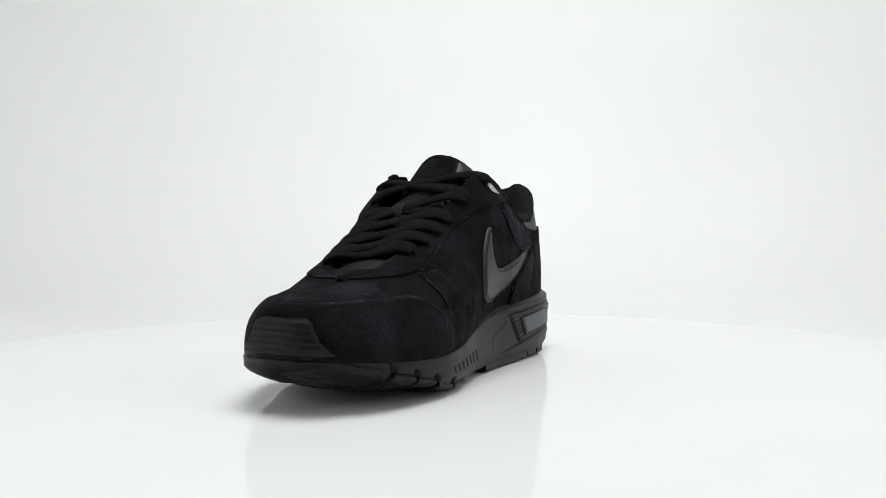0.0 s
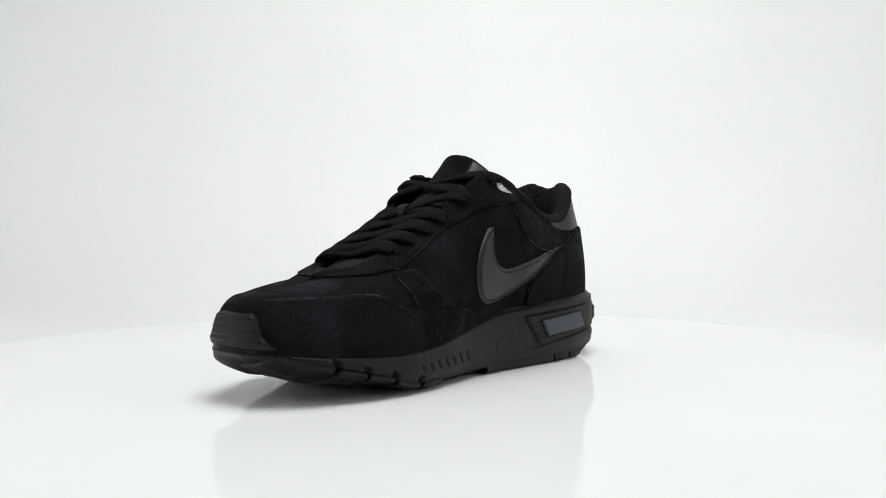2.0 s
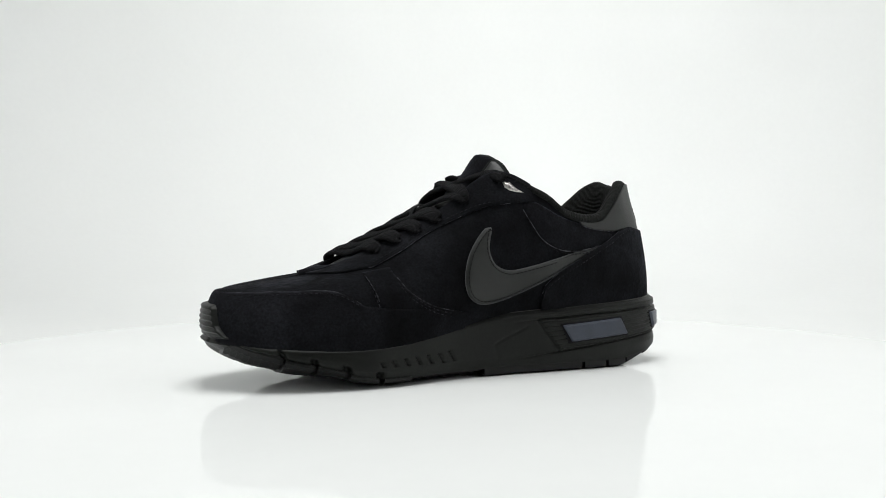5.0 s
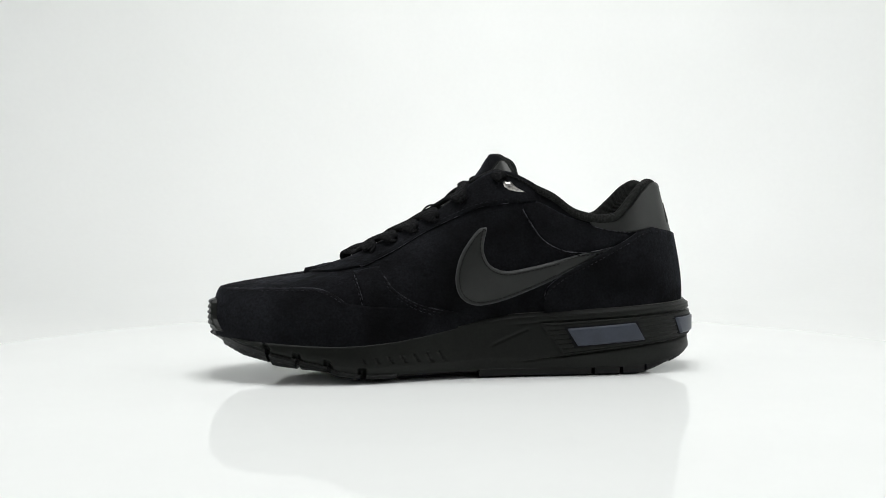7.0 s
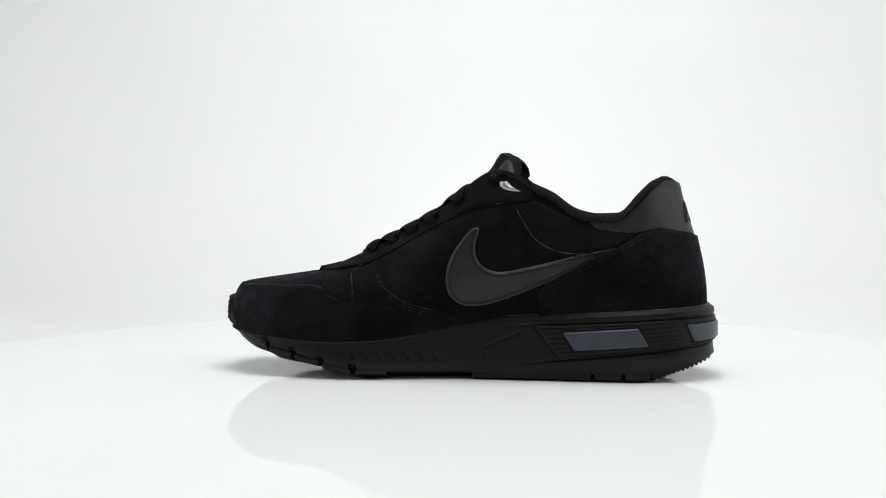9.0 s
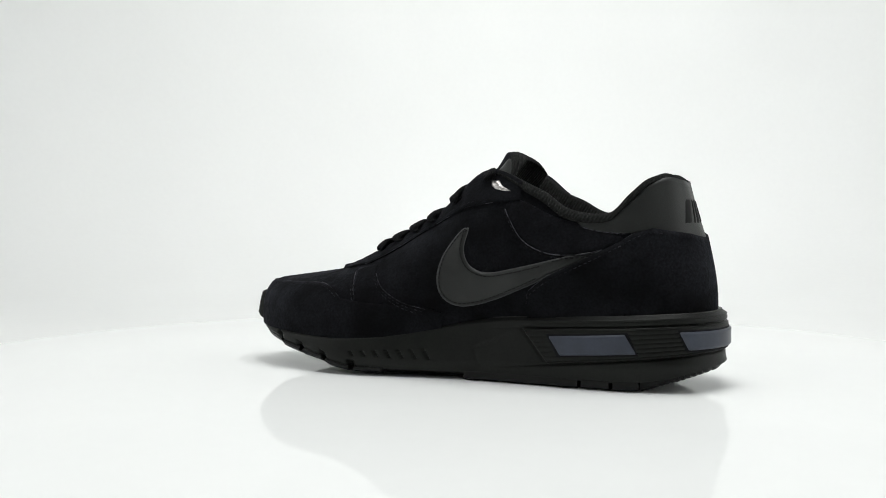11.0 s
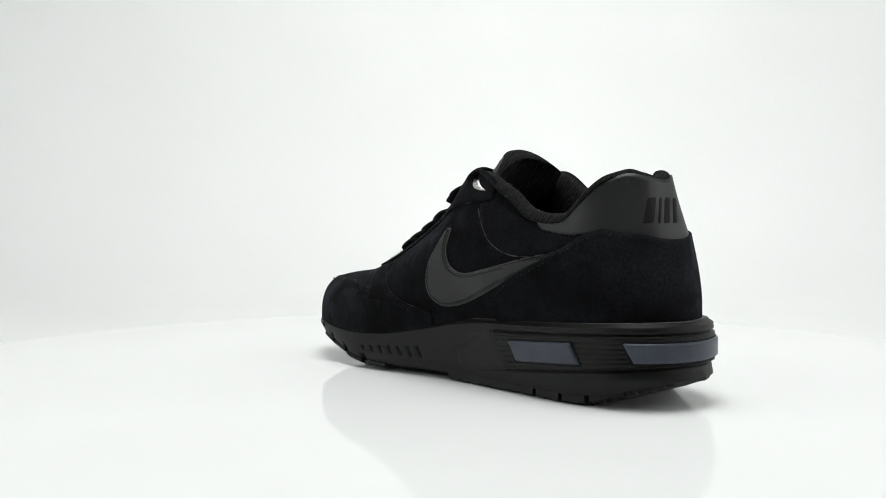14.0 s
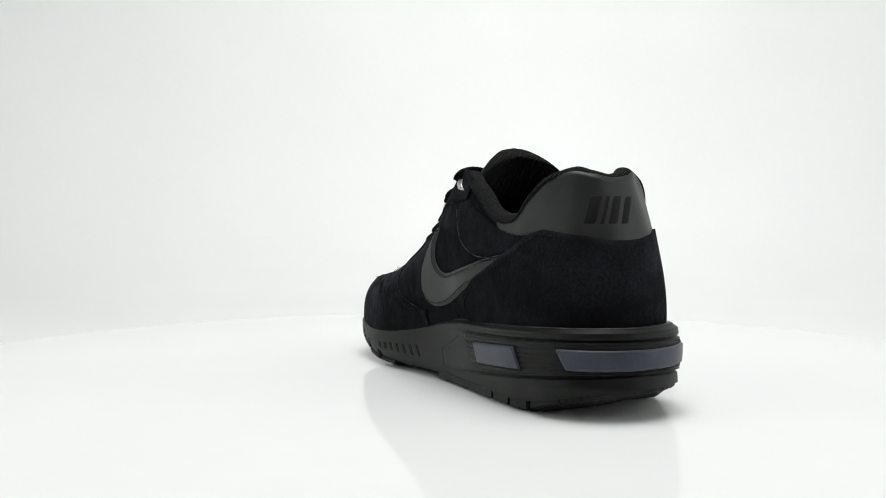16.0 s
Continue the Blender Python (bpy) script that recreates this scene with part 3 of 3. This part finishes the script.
        row = [upper_point(k, wrap) - o * .0004, upper_point(k, wrap + (1 - wrap) * .3) + o * lerp(c.x, [(.024, .0004), (.034, .0020)]) + Vector((0, 0, .0004))] + row
        inner = c - o * .0085
        row += [Vector((inner.x - o.x * .002, inner.y - o.y * .002, c.z - .008)), Vector((inner.x - o.x * .002, inner.y - o.y * .002, c.z - .018)),
                Vector((inner.x, inner.y, .074)), Vector((inner.x + o.x * .002, inner.y + o.y * .002, .060)), Vector((inner.x, inner.y, .052))]
        rows.append([shoe(p) for p in row])
    v, f = grid(rows)
    mesh_part("collar_lining", v, f, LINING, top, "black knit collar lining")
    rows = []
    for i in range(40):
        u = .022 + .21 * i / 39
        a, b = edge_y(u, True) - .009, edge_y(u, False) + .009
        rows.append([shoe((u, b + (a - b) * j / 6, lerp(u, [(0, .054), (.1, .050), (.2, .034), (.24, .030)]))) for j in range(7)])
    v, f = grid(rows)
    mesh_part("footbed", v, f, LINING, top)

    # --- tongue
    rows = []
    na = 60
    for i in range(na + 1):
        a = i / na
        row = []
        for j in range(36):
            t = 2 * math.pi * j / 36
            c, s = math.cos(t), math.sin(t)
            th = lerp(a, [(0, .0012), (.15, .0020), (.3, .0040), (.6, .0048), (.85, .0050), (.97, .0042), (1, .0028)])
            b = math.copysign(abs(c) ** .7, c)
            row.append(shoe(tongue_point(a, b, th * math.copysign(abs(s) ** .8, s))))
        rows.append(row)
    last = rows[-1]
    cen = sum(last, Vector()) / len(last)
    for q, up_ in ((.75, .0022), (.35, .0034), (.02, .0038)):
        rows.append([cen + (p - cen) * q + Vector((-.001, 0, up_)) for p in last])
    v, f = grid(rows, closed_v=True)
    tongue = mesh_part("tongue", v, f, LINING, top, "padded black tongue")

    def tongue_patch(name, a0, a1, b0, b1, t, material, label=""):
        rows = []
        for i in range(25):
            a = a0 + (a1 - a0) * i / 24
            th = lerp(a, [(0, .0012), (.15, .0020), (.3, .0040), (.6, .0048), (.85, .0050), (.97, .0042), (1, .0028)])
            row = []
            for j in range(17):
                b = b0 + (b1 - b0) * j / 16
                s = math.sqrt(max(0, 1 - min(1, abs(b)) ** (2 / .7))) ** .8
                e = 1 if 0 < i < 24 and 0 < j < 16 else -.2
                row.append(shoe(tongue_point(a, b, th * s + t * e)))
            rows.append(row)
        v, f = grid(rows)
        return mesh_part(name, v, f, material, tongue, label)

    tongue_patch("tongue_face", .70, .995, -.97, .50, .0008, SUEDE, "black suede tongue face")
    rows = []
    for i in range(25):
        a = .68 + .315 * i / 24
        th = lerp(a, [(.6, .0048), (.85, .0050), (.97, .0042), (1, .0028)])
        row = []
        for j in range(21):
            q = radians(67 - 107 * j / 20)
            c, d = math.cos(q), math.sin(q)
            e = .0010 if 0 < i < 24 and 0 < j < 20 else -.0002
            b = c ** .7
            row.append(shoe(tongue_point(a, b * (1 + e * 30 * c ** 4), th * math.copysign(abs(d) ** .8, d) + e * d)))
        rows.append(row)
    v, f = grid(rows)
    mesh_part("tongue_corner", v, f, LEATHER, tongue, "grey leather tongue corner")
    tongue_patch("tongue_front", .06, .60, -.86, .86, .0006, NYLON, "grey nylon tongue front")
    for i in range(3):
        tongue_patch("tongue_mark", .885 + .02 * i, .899 + .02 * i, -.38 + .05 * i, .12 - .06 * (2 - i), .0012, SLATE)

    # --- laces
    def eyelet(k, inw=.0048):
        p, q = upper_point(k, .985), upper_point(k, .86)
        d = (q - p).normalized()
        n = upper_normal(k, .93)
        return p + d * inw + n * .0016, n

    inner_k = [5.72, 6.12, 6.50, 6.88, 7.40]
    outer_k = [22.58, 22.18, 21.78, 21.38, 20.95]

    def lace_run(a, b, na, nb, lift, width=.0086, thick=.0031, name="lace", rise=0.0):
        """From eyelet a to eyelet b over the tongue."""
        mid = (a + b) / 2
        x = min(1, max(0, float(np.interp(-mid.x, [-q[0] for q in TONGUE], [i / 7 for i in range(8)]))))
        crest = tongue_point(x, 0, .0064 + lift * .6)
        mid = Vector((mid.x, crest.y, max(crest.z, mid.z - .001)))
        keys = [a - na * .0045, a + na * .0016, a.lerp(mid, .30) + Vector((0.0012, 0, .0032 + rise)), mid,
                b.lerp(mid, .33) + Vector((.0010, 0, .0028)), b + nb * .0006, b - nb * .0045]
        path = smooth_path(keys, 40)
        wob = random.uniform(-.3, .3)

        def nrm(i):
            t = i / 39
            base = na.lerp(Vector((.45, 0, .9)), min(1, t * 2.6)) if t < .5 else nb.lerp(Vector((.45, 0, .9)), min(1, (1 - t) * 2.6))
            return base + Vector((wob * math.sin(t * 7), 0, 0))

        v, f = sweep(path, width, thick, nrm, 12, .62)
        return mesh_part(name, v, f, LACE, top, "flat black woven lace")

    for i in range(5):
        (a, na), (b, nb) = eyelet(inner_k[i]), eyelet(outer_k[i])
        if i == 0:
            lace_run(a, b, na, nb, 0)
        if i < 4:
            (c, nc), (d, nd) = eyelet(inner_k[i + 1]), eyelet(outer_k[i + 1])
            lace_run(a, d, na, nd, .0005)
            lace_run(c, b, nc, nb, .0030)
    # the tied ends
    (a, na), (b, nb) = eyelet(8.10), eyelet(20.30)
    (c, nc), (d, nd) = eyelet(7.40), eyelet(20.60)
    lace_run(a, d, na, nd, .0035, .0085, .0036, rise=.0006)
    lace_run(c, b, nc, nb, .0050, .0085, .0036, rise=.0004)
    for cu, cy, cz, r, w in ((.1375, -.0275, .1130, .0050, .0070), (.1300, -.0295, .1170, .0042, .0075), (.1440, -.0255, .1080, .0036, .0070)):
        keys = [Vector((cu, cy, cz)) + Vector((r * math.cos(t), r * .55 * math.sin(t), r * .75 * math.sin(t + .5)))
                for t in np.linspace(0.3, 6.1, 9)]
        path = smooth_path(keys, 40)
        v, f = sweep(path, w, .0042, lambda i: Vector((.3, -.9, .4)), 10)
        mesh_part("lace_knot", v, f, LACE, top, "knotted black lace end")

    # webbing keeper on the tongue
    path = [tongue_point(.50 + .085 * i / 11, -.15, .0026 + .0064 * math.sin(math.pi * i / 11) ** .5) for i in range(12)]
    v, f = sweep(path, .0085, .0012, lambda i: Vector((.7, 0, .7)), 10)
    mesh_part("lace_keeper", v, f, WEBBING, tongue, "grey woven lace keeper")

    # silver badge by the top eyelet
    badge = [(.1222, .1132), (.1236, .1184), (.1204, .1162), (.1184, .1166), (.1152, .1130), (.1096, .1100), (.1148, .1104), (.1195, .1114)]
    applique("badge", [Vector((a, b)) for a, b in badge], .0022, tree, SILVER, top, "crinkled silver foil badge", .0009)

    # --- air windows in the heel
    def pane(name, low_edge, high_edge, lift, crown, material, parent, label=""):
        rows = []
        n, m = 60, 16
        for j in range(m + 1):
            t = j / m
            row = []
            for i in range(n + 1):
                s = i / n
                k = (low_edge[0] * (1 - t) + high_edge[0] * t) * (1 - s) + (low_edge[1] * (1 - t) + high_edge[1] * t) * s
                z = (low_edge[2] * (1 - t) + high_edge[2] * t) * (1 - s) + (low_edge[3] * (1 - t) + high_edge[3] * t) * s
                e = min(ease(s, 0, .03), ease(1 - s, 0, .03), ease(t, 0, .09), ease(1 - t, 0, .09))
                row.append(shoe(sole_point(k, z, lift * (2 * e - 1) + crown * e, False)))
            rows.append(row)
        v, f = grid(rows)
        return mesh_part(name, v, f, material, parent, label)

    w1 = ((key_of(.0790), key_of(.0350), .0177, .0207), (key_of(.0867), key_of(.0420), .0297, .0327))
    w2 = ((key_of(.0125), key_outer(.0125), .0232, .0240), (key_of(.0178), key_outer(.0178), .0345, .0350))
    for lo_e, hi_e in (w1, w2):
        g = .07
        rim_lo = (lo_e[0] - g, lo_e[1] + g, lo_e[2] - .0017, lo_e[3] - .0017)
        rim_hi = (hi_e[0] - g, hi_e[1] + g, hi_e[2] + .0017, hi_e[3] + .0017)
        # a flush dark band stands for the groove; its shade is in the colour
        pane("window_groove", rim_lo, rim_hi, .0016, .0, GROOVE_SHADE, top)
        pane("air_window", lo_e, hi_e, .0021, .0007, WINDOW, top, "translucent smoky blue-grey heel window")

    # --- ribbed rubber toe bumper
    both = [[upper_point(NK * i / 300, j / 20) for j in range(21)] for i in range(300)]
    v1, f1 = grid(both, closed_u=True)
    sol = [[sole_point(NK * i / 300, sole_low(curve_at(SOLE, NK * i / 300, True).x) + (sole_top(curve_at(SOLE, NK * i / 300, True).x)
            - sole_low(curve_at(SOLE, NK * i / 300, True).x)) * j / 8) for j in range(9)] for i in range(300)]
    v2, f2 = grid(sol, closed_u=True)
    tree2 = BVHTree.FromPolygons(v1 + v2, f1 + [tuple(i + len(v1) for i in q) for q in f2])
    m, n = 90, 70
    away, ways = np.zeros((m + 1, n + 1)), {}
    for j in range(m + 1):
        z = .0125 + (.0482 - .0125) * j / m
        lo_a = lerp(z, [(.0125, -40), (.0185, -64), (.023, -60), (.027, -52), (.031, -40), (.036, -31), (.045, -26), (.0470, -22), (.0482, -14)])
        hi_a = lerp(z, [(.0125, 45), (.0185, 66), (.023, 68), (.027, 60), (.031, 45), (.036, 36), (.045, 30), (.0470, 26), (.0482, 17)])
        for i in range(n + 1):
            a = radians(lo_a + (hi_a - lo_a) * i / n)
            d = Vector((math.cos(a), math.sin(a), 0))
            ways[j, i] = d
            c = Vector((.262, .016, 0))
            for zz in (max(z, .0236), .0250, .0262):
                hit, nn, _, _ = tree2.ray_cast(c + d * .1 + Vector((0, 0, zz)), -d, .085)
                if hit is not None:
                    break
            away[j, i] = (hit - c).to_2d().length if hit is not None else .040
    # the skin bridges the ledge between upper and sole
    soft = away.copy()
    for j in range(m + 1):
        soft[j] = away[max(0, j - 9):j + 10].mean(axis=0)
    soft = np.maximum(soft, away + .0002)
    for _ in range(3):
        soft[1:-1] = (soft[:-2] + soft[1:-1] * 2 + soft[2:]) / 4
    rows = []
    for j in range(m + 1):
        z = .0125 + (.0482 - .0125) * j / m
        row = []
        for i in range(n + 1):
            t = i / n
            e = min(ease(t, 0, .06), ease(1 - t, 0, .06), ease(1 - j / m, 0, .06))
            w = (z - .0318) / .0031
            rib = .0011 * (.5 - abs(w % 1 - .35) / .65 if w % 1 > .35 else w % 1 / .35 - .5) * ease(z, .0270, .0295) * min(ease(t, .02, .12), ease(1 - t, .02, .12))
            q = max(0, (.0218 - z) / .0093)
            inner = ease(ways[j, i].y, -.75, .05)
            flare = -.0165 * (q ** 1.7 * (1 - inner) + inner * (max(0, .0312 - z) / .0125) ** 1.35)
            r = soft[j, i] - .0008 + e * (.0012 + .0038 * ease(z, .0240, .0340) + rib) + flare
            row.append(shoe(Vector((.262, .016, z)) + ways[j, i] * r))
        rows.append(row)
    v, f = grid(rows)
    mesh_part("toe_bumper", v, f, RUBBER, top, "ribbed black rubber toe bumper")

    # --- plain bars in place of the name on the heel tab
    for y, wide in ((.0122, .0066), (.0048, .0026), (.0014, .0060), (-.0054, .0052)):
        rows = []
        for a in range(7):
            z = .0907 + .0158 * a / 6
            row = []
            for b in range(5):
                yy = y - wide * b / 4 - .0056 * a / 6 + .0032
                o = Vector((-.08, yy, z))
                hit, nn, _, _ = tree.ray_cast(o, Vector((1, 0, 0)))
                nn = nn if nn.x < 0 else -nn
                edge = a in (0, 6) or b in (0, 4)
                row.append(shoe(hit + nn * (.0008 if edge else .0016)))
            rows.append(row)
        v, f = grid(rows)
        mesh_part("print_bar", v, f, PRINT, tab)
    return top


room()
studio()
disc = turntable()
sneaker = build_shoe()


# ---------------------------------------------------------------- what moves
TURN = [(0, 55.39), (1, 47.48), (2, 39.59), (3, 31.75), (4, 23.85), (5, 15.91), (5.75, 9.95), (6.5, 3.99), (7.5, -4.0), (8.5, -12.09), (9.0, -16.17), (9.8, -22.78), (10.7, -30.21), (11.5, -36.82), (12.5, -45.21), (13.5, -53.62), (14.5, -61.93), (15.5, -70.27), (16, -74.56)]


def motions():
    for thing, first in ((sneaker, 185.0), (disc, 0.0)):
        walk(thing, [(t, pose(0, 0, 0, 0, 0, a + first)) for t, a in TURN])


motions()
